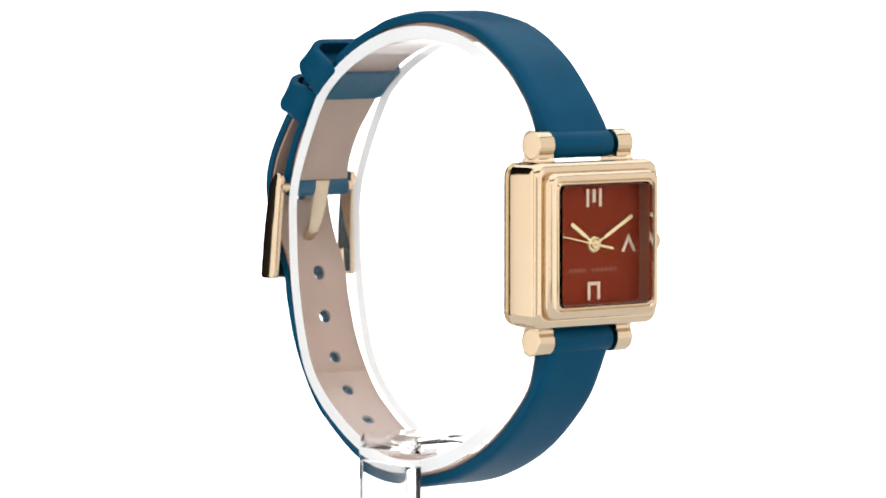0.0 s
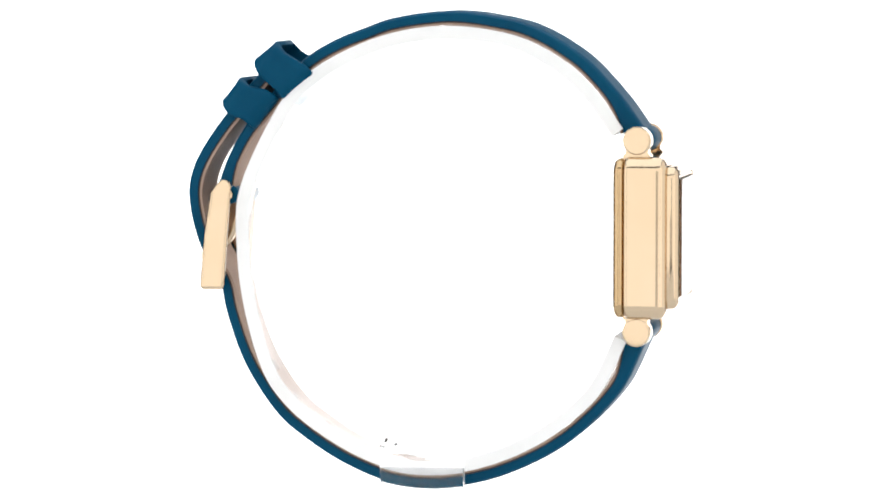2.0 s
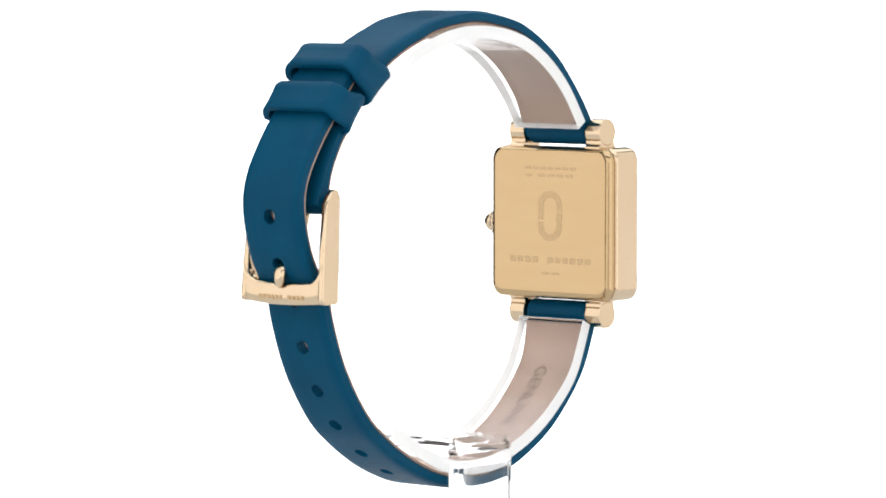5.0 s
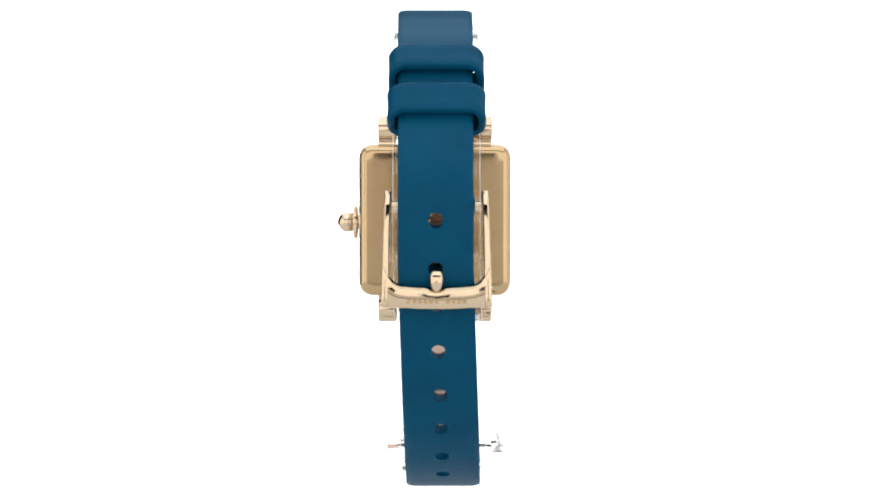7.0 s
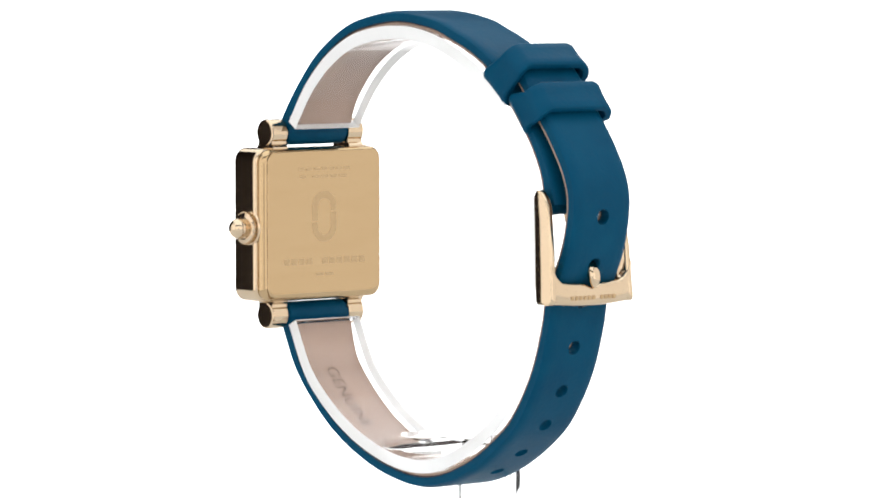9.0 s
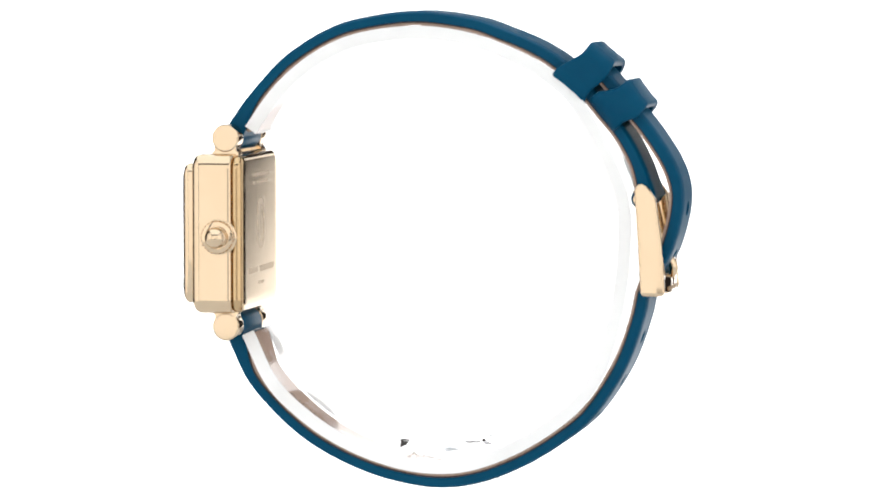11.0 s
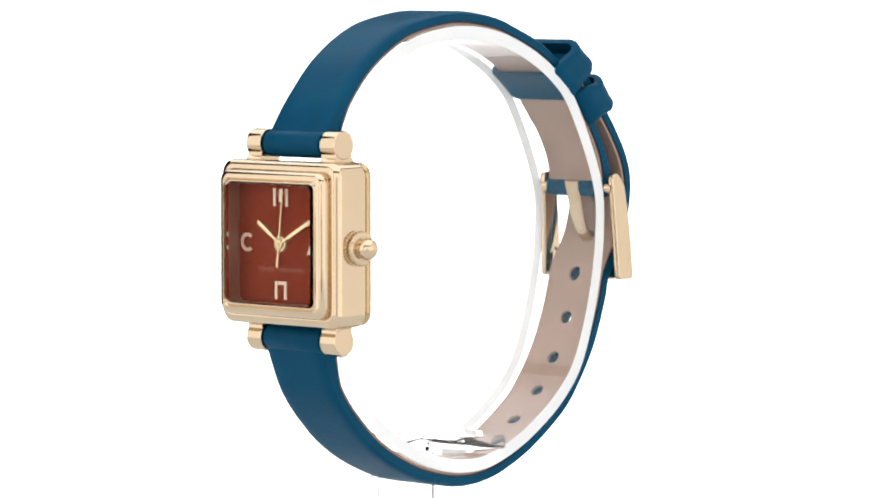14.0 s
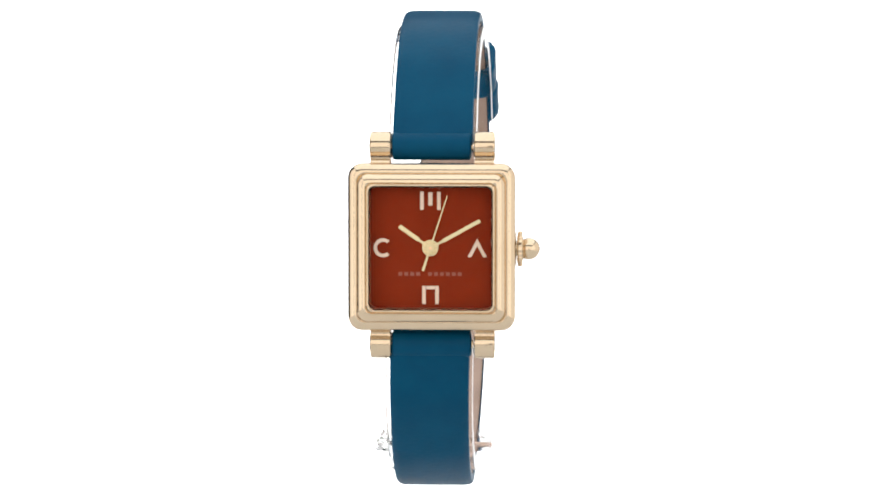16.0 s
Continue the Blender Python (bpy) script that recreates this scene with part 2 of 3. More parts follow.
def build_case(watch):
    def ring(bm, sections, cap=True):
        loft(bm, [[(x + CX, y, CZ + z) for x, z in rounded(h, h, r)] for h, y, r in sections], cap=cap)

    def quarter(half, y, wide, deep, r, n=8):
        """A rounded shoulder that runs from the side, at half, to the front."""
        return [(half - wide * (1 - math.cos(radians(90 * k / n))), y - deep * math.sin(radians(90 * k / n)), r - 0.6 * wide * k / n) for k in range(n + 1)]

    bm = bmesh.new()
    ring(bm, [(9.5, -24.86, 1.4), (9.8, -24.88, 1.6), (10.02, -24.98, 1.75), (10.14, -25.18, 1.8), (10.18, -25.45, 1.8)] +
         quarter(10.18, -28.95, 1.1, 1.2, 1.8) + [(8.98, -30.12, 1.12), (8.9, -30.05, 1.1), (8.0, -30.05, 1.0), (7.9, -28.45, 1.0)])
    # rounded guard on the side, round the crown's foot
    lathe(bm, [(2.4, 9.4), (2.4, 9.98), (2.34, 10.12), (2.2, 10.2), (0.5, 10.21)], (CX, CROWN[0], CROWN[1]), "x", 40)
    case = even_faces(part("case", bm, GOLD, watch, "stepped pale gold square case"))
    bm = bmesh.new()
    ring(bm, [(8.9, -30.02, 1.4), (8.94, -30.2, 1.45), (8.95, -30.35, 1.45)] + quarter(8.95, -30.72, 0.98, 0.9, 1.45) +
         [(7.93, -31.58, 0.86), (7.88, -31.45, 0.86), (7.84, -31.42, 0.85), (7.79, -31.45, 0.85), (7.72, -31.56, 0.84), (7.62, -31.61, 0.82), (7.5, -31.58, 0.8),
          (7.42, -31.48, 0.78), (7.38, -31.3, 0.76), (7.38, -30.85, 0.76)], cap=False)
    part("bezel", bm, GOLD, case, "rounded polished gold bezel")
    bm = bmesh.new()
    wall = [(7.38, -30.86, 0.76), (7.38, -30.0, 0.76), (7.38, -28.6, 0.76), (7.88, -28.6, 0.96), (7.88, -30.04, 0.96)]
    ring(bm, wall, cap=False)
    part("inner_wall", bm, REHAUT, case, "satin inner wall round the dial")
    bm = bmesh.new()
    ring(bm, [(9.3, -24.98, 1.4), (9.55, -24.82, 1.5), (9.82, -24.76, 1.65), (9.98, -24.6, 1.75), (10.03, -24.4, 1.75)] +
         [(h, -48.76 - y, r) for h, y, r in quarter(10.03, -24.42, 0.95, 0.86, 1.75)] + [(8.7, -23.47, 1.0), (8.0, -23.455, 0.9)])
    cover = even_faces(part("case_back", bm, BRUSHED, case, "brushed gold snap-on case back"))
    # engraved mark: a link of two hooks, and bars for the small lines
    for flip in (1, -1):
        bm = bmesh.new()
        loops = []
        n = 18
        for k in range(n + 1):
            if k <= 12:
                a = radians(180 - 180 * k / 12)
                c, d = (1.55 * math.cos(a), 1.35 + 1.55 * math.sin(a)), (math.cos(a), math.sin(a))
            else:
                c, d = (1.55, 1.35 - 0.1 * (k - 12)), (1, 0)
            loops.append((c, d))
        loops = [((-1.55, -0.55), (-1, 0))] + loops
        quad = []
        for (cx, cz), (dx, dz) in loops:
            q = []
            for o, y in ((-0.46, -23.44), (0.46, -23.44), (0.46, -23.6), (-0.46, -23.6)):
                q.append((-flip * (cx + dx * o), y, CZ + 0.95 + flip * (cz + dz * o)))
            quad.append(q)
        loft(bm, quad)
        part("engraved_hook", bm, ENGRAVED, cover, smooth=False)
    for x0, x1, z0, h in ((-6.9, 6.9, -5.3, 0.8), (-1.6, 1.6, -6.85, 0.35), (-4.4, 4.4, 7.1, 0.4), (-3.9, 2.2, 6.1, 0.4), (3.0, 4.2, 6.1, 0.4)):
        n = max(1, int((x1 - x0) / 1.25))
        for k in range(n):
            w = (x1 - x0) / n
            if n > 8 and k == 6:
                continue
            bm = bmesh.new()
            box(bm, x0 + k * w + 0.12, x0 + (k + 1) * w - 0.16, -23.6, -23.44, CZ + z0, CZ + z0 + h)
            part("engraved_bar", bm, ENGRAVED, cover, smooth=False)
    # lugs: a barrel across the strap's end on a short waisted neck
    for sx in (-1, 1):
        for sz in (-1, 1):
            bm = bmesh.new()
            z = 2.25 + sz * 12.05
            ends = sorted((sx * 5.05, sx * 7.65))
            lathe(bm, [(1.55, ends[0]), (1.78, ends[0] + 0.12), (1.8, ends[0] + 0.3), (1.8, ends[1] - 0.3), (1.72, ends[1] - 0.08), (1.5, ends[1])], (CX, -26.25, z), "x")
            zs = (z, CZ + sz * 9.5)
            prof = [(1.5, zs[0]), (1.42, z - sz * 1.2), (1.42, z - sz * 1.5), (1.75, z - sz * 1.85), (1.75, zs[1])]
            loft(bm, [[(CX + ends[0] + 0.1, -26.25 - w, q), (CX + ends[1] - 0.1, -26.25 - w, q), (CX + ends[1] - 0.1, -26.25 + w, q), (CX + ends[0] + 0.1, -26.25 + w, q)] for w, q in prof])
            even_faces(part("lug", bm, GOLD, case, angle=30))
    for sz in (-1, 1):
        bm = bmesh.new()
        lathe(bm, [(0.5, -5.1), (0.5, 5.1)], (0, -26.25, 2.25 + sz * 12.05), "x", 16)
        part("spring_bar", bm, GOLD, case)
    # crown: fluted skirt, a turned collar and a polished ball
    at = (CX, *CROWN)
    bm = bmesh.new()
    ball = [(1.36 * math.sin(radians(a)), 11.72 - 1.36 * math.cos(radians(a))) for a in range(62, 181, 7)]
    lathe(bm, [(0.9, 10.1), (0.9, 10.28), (1.7, 10.3), (1.98, 10.36), (2.06, 10.5), (2.06, 10.82), (1.98, 10.96), (1.68, 11.04), (1.5, 11.06), (1.48, 11.0), (1.36, 11.0), (1.34, 11.06)] + ball,
          at, "x", 48)
    crown = part("crown", bm, GOLD, case, "gold ball-tipped crown")
    for k in range(26):
        a = 2 * math.pi * k / 26
        bm = bmesh.new()
        lathe(bm, [(0.06, 10.36), (0.14, 10.45), (0.14, 10.84), (0.05, 10.96)], (at[0], at[1] + 2.06 * math.cos(a), at[2] + 2.06 * math.sin(a)), "x", 6)
        part("flute", bm, GOLD, crown)


def build_face(watch):
    bm = bmesh.new()
    loft(bm, [[(x, y, DZ + z) for x, z in rounded(8.0, 8.0, 1.2)] for y in (-28.8, -28.42)])
    dial = part("dial", bm, DIAL, watch, "russet brown lacquered dial")
    y0, y1 = -28.92, -28.79

    def marker(polys):
        bm = bmesh.new()
        for poly in polys:
            loft(bm, [[(x, y, DZ + z) for x, z in poly] for y in (y0, y1)])
        part("hour_marker", bm, MARK, dial, "raised pale gold marker", smooth=False)

    def upright(x, z, w=0.42, h=2.1):
        return [(x - w / 2, z - h / 2), (x + w / 2, z - h / 2), (x + w / 2, z + h / 2), (x - w / 2, z + h / 2)]

    marker([upright(-1.03, 5.72, 0.42, 2.2), upright(1.03, 5.72, 0.42, 2.2), upright(0, 5.95, 0.5, 1.6)])
    marker([upright(-0.78, -5.72, 0.42, 2.2), upright(0.8, -5.72, 0.42, 2.2), [(-0.5, -4.62), (0.55, -4.62), (0.55, -5.03), (-0.5, -5.03)]])
    marker([[(4.5, -1.1), (4.95, -1.1), (5.92, 0.7), (5.68, 1.15)], [(6.4, -1.1), (6.85, -1.1), (5.68, 1.15), (5.44, 0.7)]])
    arc = []
    for k in range(15):
        a = radians(48 + 264 * k / 14)
        arc.append((math.cos(a), math.sin(a)))
    bm = bmesh.new()
    loft(bm, [[(-5.75 + c * r, y, DZ + s * r) for r, y in ((0.74, y0), (1.16, y0), (1.16, y1), (0.74, y1))] for c, s in arc])
    part("hour_marker", bm, MARK, dial, "raised pale gold marker", smooth=False)
    for k in range(11):
        if k == 4:
            continue
        bm = bmesh.new()
        x = -3.9 + k * 0.72
        box(bm, x, x + 0.5, -28.815, -28.795, DZ - 3.4, DZ - 2.95)
        part("printed_bar", bm, PRINT, dial, "faint printed line of small marks", smooth=False)

    def hand(name, length, tail, w, y, angle, label):
        bm = bmesh.new()
        outline = [(-w * 0.3, -tail), (w * 0.3, -tail), (w * 0.3, 1.55), (w * 0.5, 1.9), (w * 0.5, length), (-w * 0.5, length), (-w * 0.5, 1.9), (-w * 0.3, 1.55)]
        loft(bm, [[(x, -0.06, z) for x, z in outline], [(x * 0.7, 0.06, z) for x, z in outline]])
        ob = part(name, bm, HAND, watch, label, smooth=False)
        ob.matrix_local = pose(0, y * MM, DZ * MM, 0, angle, 0)
        return ob

    hand("hour_hand", 4.6, 0.6, 0.52, -29.02, -55, "short yellow gold hour hand")
    hand("minute_hand", 6.9, 0.6, 0.46, -29.14, 61, "long yellow gold minute hand")
    bm = bmesh.new()
    outline = [(-0.17, -2.9), (0.17, -2.9), (0.1, 0), (0.06, 6.7), (-0.06, 6.7), (-0.1, 0)]
    loft(bm, [[(x, -0.04, z) for x, z in outline], [(x, 0.04, z) for x, z in outline]])
    lathe(bm, [(0.5, 0.06), (0.55, 0.0), (0.5, -0.06)], (0, 0, 0), "y", 24)
    seconds = part("second_hand", bm, HAND, watch, "thin gold sweep second hand", smooth=False)
    bm = bmesh.new()
    lathe(bm, [(1.02, -28.8), (1.02, -28.98), (0.96, -29.08), (0.8, -29.1), (0.74, -28.9), (0.6, -28.9), (0.56, -29.22), (0.3, -29.24), (0.28, -29.36), (0.0, -29.4)], (0, 0, DZ), "y", 28)
    boss = part("centre_boss", bm, HAND, watch, "round gold hub with a turned groove")
    bm = bmesh.new()
    lathe(bm, [(0.17, -29.3), (0.17, -29.42), (0.0, -29.43)], (0, 0, DZ), "y", 16)
    part("pin", bm, REHAUT, boss, "small dark centre pin")
    bm = bmesh.new()
    glass = [(7.36, -30.7, 0.75), (7.36, -31.92, 0.75), (7.34, -31.95, 0.74)]
    loft(bm, [[(x + CX, y, CZ + z) for x, z in rounded(h, h, r)] for h, y, r in glass])
    crystal = part("crystal", bm, CRYSTAL, watch, "flat clear crystal with bevelled edge", angle=20)
    crystal.visible_shadow = False
    return seconds


def build_straps(watch):
    n = len(UPPER[0]) - 1
    half_u = lambda s: 4.88 - 0.004 * s
    end = UPPER[2][-1]
    flared = lambda s: strap_out(s) + 0.75 * max(0.0, 1 - (end - s) / 5.0) ** 1.6
    bm = band(UPPER, 1, (0, n), flared, strap_in, half_u, dome=0.35)
    upper = part("buckle_strap", bm, LEATHER, watch, "smooth teal blue leather half with keepers")
    lining_in = lambda s: strap_in(s) - 0.5
    seam_in = lambda s: strap_in(s) - 0.17
    seam_out = lambda s: strap_in(s) - 0.004
    lining_out = lambda s: strap_in(s) - 0.174
    bm = band(UPPER, 1, (3, n), seam_out, seam_in, lambda s: half_u(s) - 0.12, dome=0.02)
    part("painted_edge", bm, EDGE, upper, "dark painted edge between leather and lining")
    bm = band(UPPER, 1, (3, n), lining_out, lining_in, lambda s: half_u(s) - 0.2, dome=0.02)
    part("lining", bm, LINING, upper, "tan leather lining")
    m = len(LOWER[0]) - 1
    first = row_near(LOWER, 25.1, -11.2) + round(0.55 / STEP)
    holes = [first + round(k * 5.75 / STEP) for k in (-4, -3, -2, -1, 0, 1, 2, 3)]
    half_l = lambda s: 4.85 - 0.003 * s
    bm = band(LOWER, -1, (0, m), strap_out, strap_in, half_l, holes, dome=0.35)
    lower = part("tail_strap", bm, LEATHER, watch, "smooth teal blue leather tail with punched holes")
    bm = band(LOWER, -1, (3, m), seam_out, seam_in, lambda s: half_l(s) - 0.12, holes, dome=0.02)
    part("painted_edge", bm, EDGE, lower, "dark painted edge between leather and lining")
    bm = band(LOWER, -1, (3, m), lining_out, lining_in, lambda s: half_l(s) - 0.2, holes, dome=0.02)
    lining = part("lining", bm, LINING, lower, "tan leather lining stamped near the case")
    # end loops round the spring bars
    for z, ob in ((14.3, upper), (-9.8, lower)):
        bm = bmesh.new()
        lathe(bm, [(1.3, -4.85), (1.6, -4.7), (1.68, -4.5), (1.68, 4.5), (1.6, 4.7), (1.3, 4.85)], (0, -26.2, z), "x", 28)
        part("end_loop", bm, LEATHER, ob)
    # stamped word along the lining
    curve = bpy.data.curves.new("stamp", "FONT")
    curve.body, curve.size, curve.extrude = "GENUINE", 2.6, 0.0
    tmp = bpy.data.objects.new("stamp", curve)
    scene.collection.objects.link(tmp)
    bpy.context.view_layer.update()
    me = bpy.data.meshes.new_from_object(tmp.evaluated_get(bpy.context.evaluated_depsgraph_get()))
    bpy.data.objects.remove(tmp)
    pts, tan, ts = LOWER
    for v in me.vertices:
        s = 8.2 + v.co.x * 1.05
        x = 0.9 - v.co.y
        y, z = np.interp(s, ts, pts[:, 0]), np.interp(s, ts, pts[:, 1])
        ty, tz = np.interp(s, ts, tan[:, 0]), np.interp(s, ts, tan[:, 1])
        off = -(strap_in(s) - 0.5 - 0.03)
        v.co = Vector((-x * -1, y - tz * off, z + ty * off)) * MM
    me.materials.append(STAMP)
    word = new("stamped_word", me)
    word.parent = lining
    tagged(word, "pressed word in the lining")

    # keepers: two leather loops round both layers
    for (y, z), (dy, dz), across, wide in (((19.4, 23.0), (0.77, -0.64), 6.6, 11.7), ((23.9, 19.0), (0.61, -0.79), 5.4, 12.0)):
        bm = bmesh.new()
        ny, nz = -dz, dy                                       # outward
        loops = []
        for t, grow in ((-2.36, -0.3), (-2.3, -0.08), (-2.0, 0.06), (-1.0, 0.0), (1.0, 0.0), (2.0, 0.06), (2.3, -0.08), (2.36, -0.3), (2.3, -0.85), (0, -0.9), (-2.3, -0.85)):
            loop = []
            for a, b in rounded(wide / 2 + grow, across / 2 + 0.1 + grow, 1.9 + min(0, grow)):
                bow = 0.45 * (1 - (a / (wide / 2)) ** 2) * (1 if b > 0 else 0.2)
                t2 = t * (1 - 0.05 * b) + 0.75 * (a / (wide / 2)) ** 2 * (1 if b > 0 else -0.2)
                loop.append((a, y + dy * t2 + ny * (b + bow * 0.5), z + dz * t2 + nz * (b + bow * 0.5)))
            loops.append(loop)
        loft(bm, loops + loops[:1], cap=False)
        bmesh.ops.remove_doubles(bm, verts=bm.verts, dist=0.001)
        part("keeper", bm, LEATHER, watch, "teal leather keeper loop round both strap layers", angle=60)
    return holes


def build_buckle(watch):
    # two tapering side plates, a bowed front bar, a hinge bar and a tongue
    buckle = new("buckle")
    buckle.parent = watch
    tagged(buckle, "polished gold tang buckle")
    for sx in (-1, 1):
        bm = bmesh.new()
        loops = []
        for t, y, w in ((0.0, 27.0, 0.35), (0.02, 27.05, 0.7), (0.06, 27.2, 1.05), (0.12, 27.5, 1.3), (0.5, 28.1, 1.5), (0.9, 28.5, 1.56), (0.96, 28.55, 1.56), (0.985, 28.55, 1.48), (1.0, 28.55, 1.2)):
            p = Vector((y, 8.9 - 14.0 * t))
            xm, xh = sx * (5.85 + 0.5 * t), 0.45
            loops.append([(xm + a, p.x + b, p.y) for a, b in rounded(xh, w, min(0.3, w * 0.8), 4)])
        loft(bm, loops)
        part("side_plate", bm, GOLD, buckle, angle=50)
    bm = bmesh.new()
    loops = []
    for k in range(53):
        x = -6.5 * math.cos(math.pi * k / 52)
        e = min(1.0, abs(x) / 6.5)
        u = 1 - e * e
        face = 30.0 + 0.3 * u
        # the upper edge sweeps up into the sides in a round inner corner
        zt = -2.55 + 0.5 * e ** 2 + 2.3 * max(0.0, (abs(x) - 4.2) / 2.3) ** 2.4
        zb = -5.4 + 0.35 * e ** 2
        if abs(x) < 1.2:
            zt -= 0.35 * (1 - (x / 1.2) ** 2)
        back, h = 28.6 - 0.6 * max(0.0, (abs(x) - 5.4) / 1.1), (zt - zb) / 2
        loops.append([(x, (back + face) / 2 + a - 0.22 * (b / h) ** 2 * (a > 0), (zt + zb) / 2 + b) for a, b in rounded((face - back) / 2, h, 0.5, 6)])
    loft(bm, loops)
    bar = part("front_bar", bm, GOLD, buckle, "bowed gold front bar with small engraved marks", angle=60)
    for k in range(11):
        if k == 6:
            continue
        x = 3.6 - 0.68 * k
        bm = bmesh.new()
        box(bm, x - 0.44, x, 29.85 + 0.3 * (1 - (x / 6.55) ** 2), 29.985 + 0.3 * (1 - (x / 6.55) ** 2), -4.6, -4.1)
        part("engraved_bar", bm, ENGRAVED, bar, smooth=False)
    bm = bmesh.new()
    lathe(bm, [(0.75, -6.0), (0.75, 6.0)], (0, 26.75, 7.0), "x", 20)
    part("hinge_bar", bm, GOLD, buckle)
    bm = bmesh.new()
    pts, tan, _ = spline([(25.5, 7.9), (26.1, 5.6), (26.8, 3.2), (27.7, 1.1), (29.2, -0.3), (30.1, -1.2), (30.35, -2.3), (30.2, -3.2)], 0.3)
    loops = []
    for k, ((y, z), (ty, tz)) in enumerate(zip(pts, tan)):
        f = k / (len(pts) - 1)
        tip = max(0.0, (f - 0.86) / 0.14)
        round_off = math.sqrt(max(0.02, 1 - tip * tip))
        w, h = (1.2 - 0.4 * f) * round_off, (0.42 + 0.18 * f) * round_off
        loops.append([(a, y - tz * b, z + ty * b) for a, b in rounded(w, h, min(w, h) * 0.95, 4)])
    loft(bm, loops)
    lathe(bm, [(0.95, -0.82), (1.22, -0.78), (1.32, -0.6), (1.32, 0.6), (1.22, 0.78), (0.95, 0.82)], (0, 26.75, 7.0), "x", 24)
    part("tongue", bm, GOLD, buckle, "gold tongue through a strap hole")
    # folded strap end sewn round the hinge
    bm = bmesh.new()
    lathe(bm, [(0.9, -4.7), (1.25, -4.5), (1.25, -0.95), (0.9, -0.9)], (0, 26.75, 7.0), "x", 24)
    part("fold", bm, LEATHER, buckle, "teal leather fold round the hinge bar")
    bm = bmesh.new()
    lathe(bm, [(0.9, 0.9), (1.25, 0.95), (1.25, 4.5), (0.9, 4.7)], (0, 26.75, 7.0), "x", 24)
    part("fold", bm, LEATHER, buckle, "teal leather fold round the hinge bar")


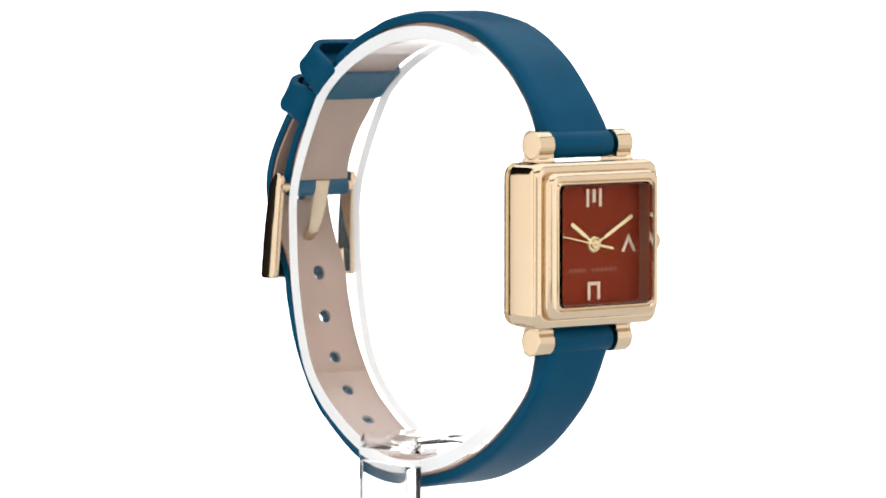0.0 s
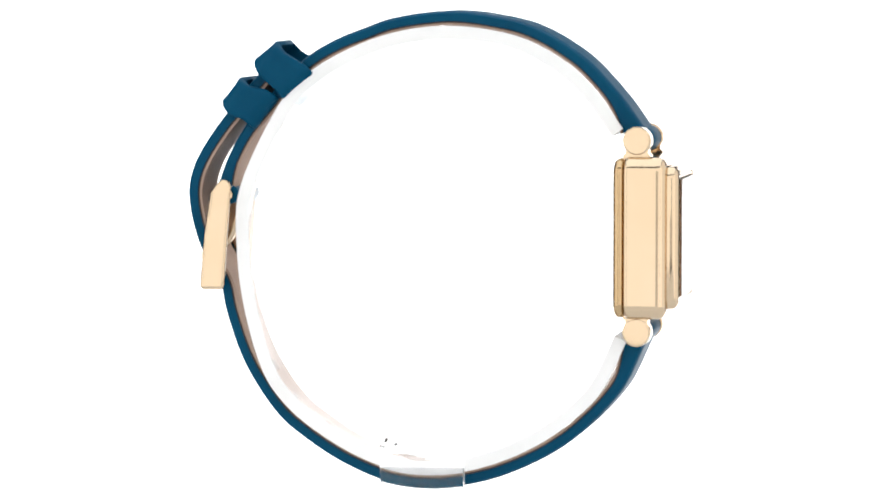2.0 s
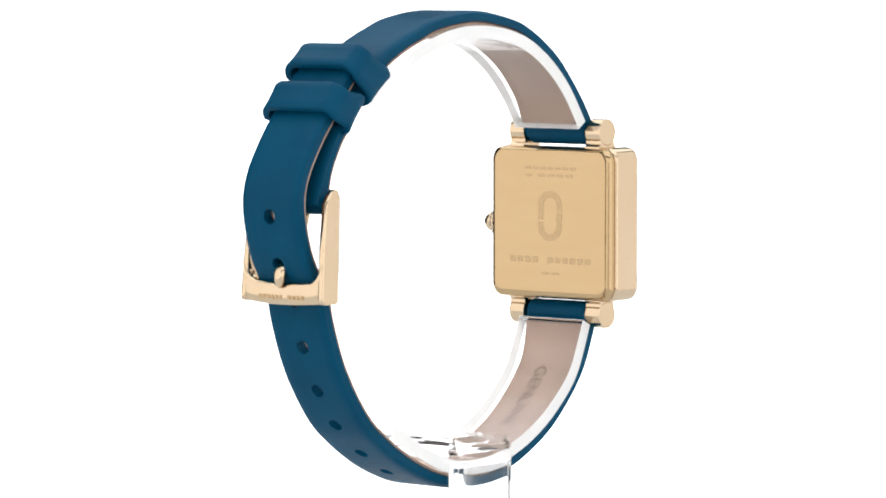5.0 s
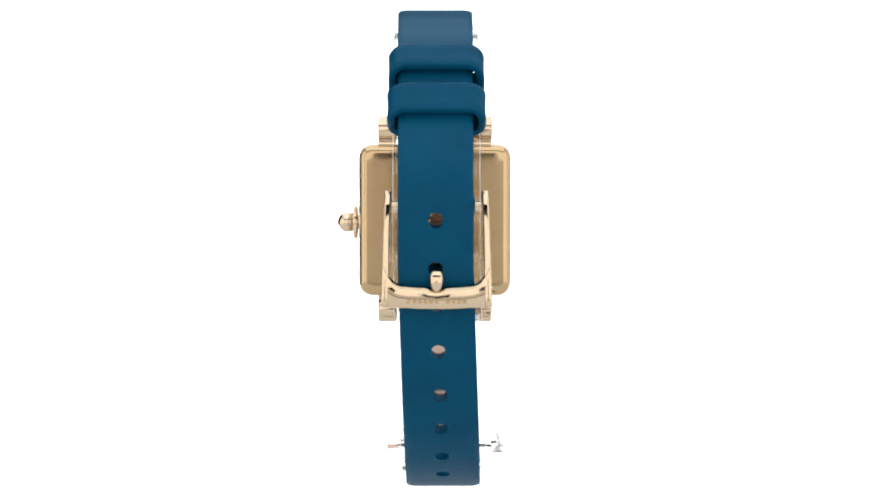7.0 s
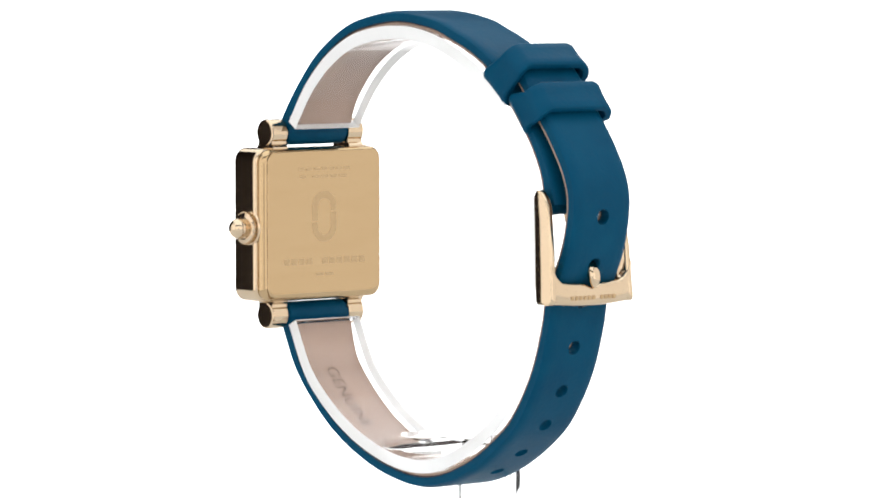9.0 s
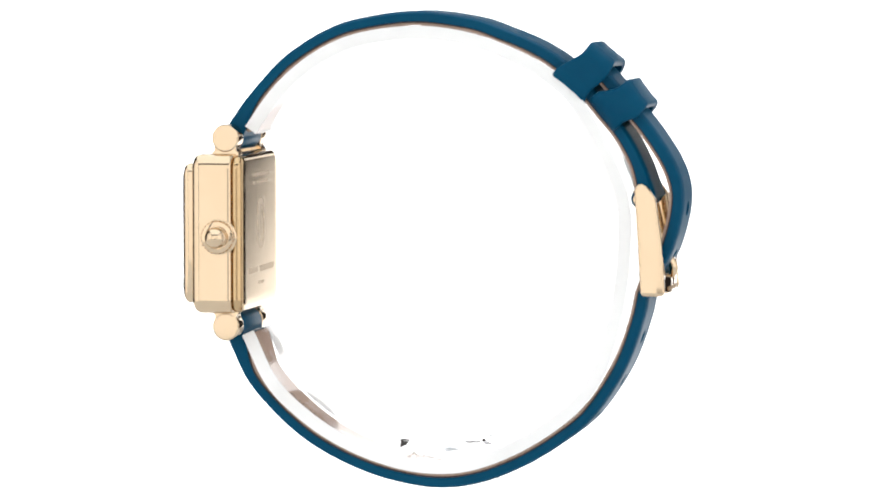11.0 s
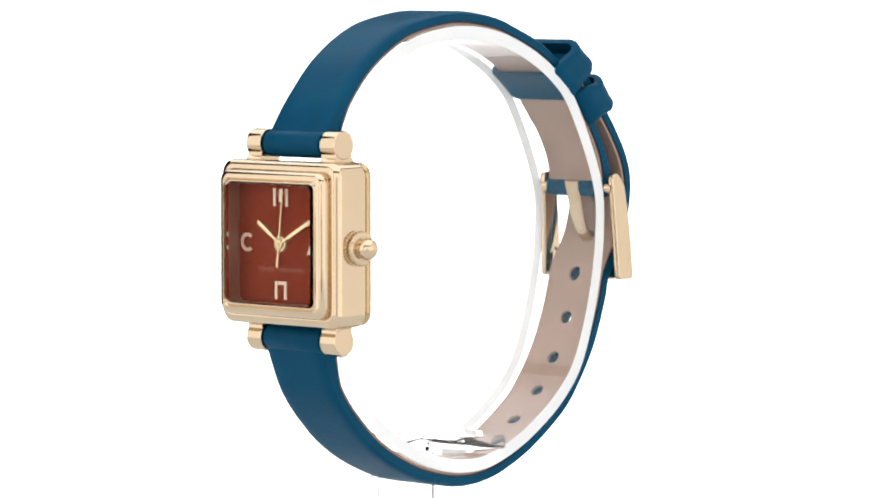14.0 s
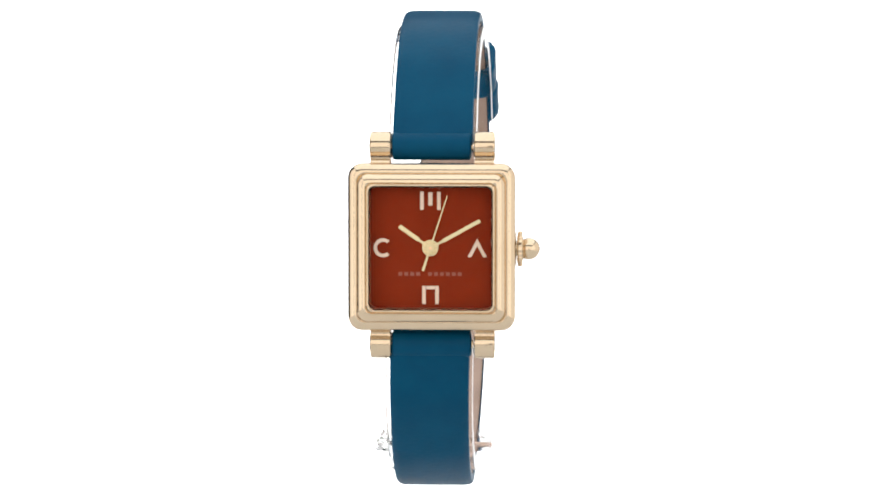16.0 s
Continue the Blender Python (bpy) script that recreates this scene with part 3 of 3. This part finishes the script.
def build_stand():
    stand = new("display_stand")
    tagged(stand, "clear acrylic C-shaped display cuff on a bracket", "display stand")
    up, lo = UPPER[0], LOWER[0]
    first_l, last_l = row_near(LOWER, -25.8, -11.4), row_near(LOWER, 22.5, -16.0)
    first_u, last_u = row_near(UPPER, -25.2, 16.8), row_near(UPPER, 23.0, 16.4)
    ring = [tuple(up[i]) for i in range(first_u, last_u, 10)] + [(26.0, 8.6), (26.6, 1.0), (25.6, -7.4)] + [tuple(lo[i]) for i in range(last_l, first_l + 4, -10)] + [tuple(lo[first_l])]
    path = spline(ring, 0.8)
    bm = bmesh.new()
    pts, tan, _ = path
    loops = []
    for (y, z), (ty, tz) in zip(pts, tan):
        loop = []
        for a, b in ((5.3, 0.85), (0, 0.85), (-5.3, 0.85), (-5.3, 0), (-5.3, -0.85), (0, -0.85), (5.3, -0.85), (5.3, 0)):
            off = -1.82 + b
            loop.append((a + 0.034 * min(0.0, z), y - tz * off, z + ty * off))
        loops.append(loop)
    loft(bm, loops)
    cuff = part("cuff", bm, CUFF_CLEAR, stand, "thick clear acrylic C cuff inside the strap", angle=50)
    # thin white strips laid over the clear edges, painting them bright with piped light
    for sx in (-1, 1):
        bm = bmesh.new()
        loft(bm, [[(sx * a + 0.034 * min(0.0, z), y - tz * off, z + ty * off) for a, off in ((5.305, -2.67), (5.305, -0.97), (5.36, -1.0), (5.36, -2.64))]
                  for (y, z), (ty, tz) in zip(pts, tan)])
        part("piped_light_edge", bm, PIPED_WHITE, cuff, "cuff edge coloured white for the light piped through it")
    cuff.visible_shadow = False
    # the same painted brightness as a thin cap on each end
    for k, turned in ((0, -1), (-1, 1)):
        (y, z), (ty, tz) = pts[k], tan[k] * turned
        bm = bmesh.new()
        loft(bm, [[(a + 0.034 * min(0.0, z), y - tz * turned * off + ty * g, z + ty * turned * off + tz * g) for a, off in ((5.3, -2.67), (5.3, -0.97), (-5.3, -0.97), (-5.3, -2.67))]
                  for g in (0.005, 0.06)])
        part("piped_light_end", bm, PIPED_WHITE, cuff, "cuff end coloured white for the light piped through it", smooth=False)
    # bent strip: foot on the table, upright plate beside the strap, tab under the cuff
    bm = bmesh.new()
    loops = []
    run = [(9.5, -65.0), (-6.0, -65.0), (-7.5, -64.6), (-7.9, -63.2), (-7.9, -27.0), (-7.6, -25.4), (-6.4, -24.7), (6.3, -24.7)]
    bent = spline(run, 0.5)
    for (x, z), (tx, tz) in zip(bent[0], bent[1]):
        loops.append([(x - tz * b, 0.95 + a, z + tx * b) for a, b in rounded(5.35, 0.85, 0.12, 2)])
    top = next(k for k in range(len(loops)) if bent[0][k][0] < -7 and bent[0][k][1] > -27.5)
    loft(bm, loops[:top + 1])
    part("upright", bm, ACRYLIC, stand, "clear acrylic upright strip with a bent foot", angle=50)
    bm = bmesh.new()
    tab = loops[top:]
    for k, grow in ((-3, 0.96), (-2, 0.88), (-1, 0.7)):
        tab[k] = [(x, 0.95 + (y - 0.95) * grow, z) for x, y, z in tab[k]]
    loft(bm, [[(x, y, z + 0.004) for x, y, z in loop] for loop in tab])
    tab_ob = part("tab", bm, CUFF_CLEAR, stand, "clear acrylic tab under the cuff", angle=50)
    tab_ob.visible_shadow = False
    return stand


watch = new("wristwatch")
tagged(watch, "square gold wristwatch with russet dial and teal leather strap", "watch")
build_case(watch)
SECOND_HAND = build_face(watch)
build_straps(watch)
build_buckle(watch)
STAND = build_stand()


def motions():
    turn = []
    for k in range(161):
        a = facing(k / 10)
        turn.append((k / 10, pose(OFF_AXIS * math.cos(radians(a)), OFF_AXIS * math.sin(radians(a)), 0, 0, 0, a)))
    walk(watch, turn)
    walk(STAND, turn)
    ticks = [(0.0, -78)]
    for k in range(16):
        ticks += [(k + 0.4, -78 + 6 * k), (k + 0.467, -72 + 6 * k)]
    ticks.append((16.0, 18))
    walk(SECOND_HAND, [(t, pose(0, -29.26 * MM, DZ * MM, 0, a, 0)) for t, a in ticks])


motions()
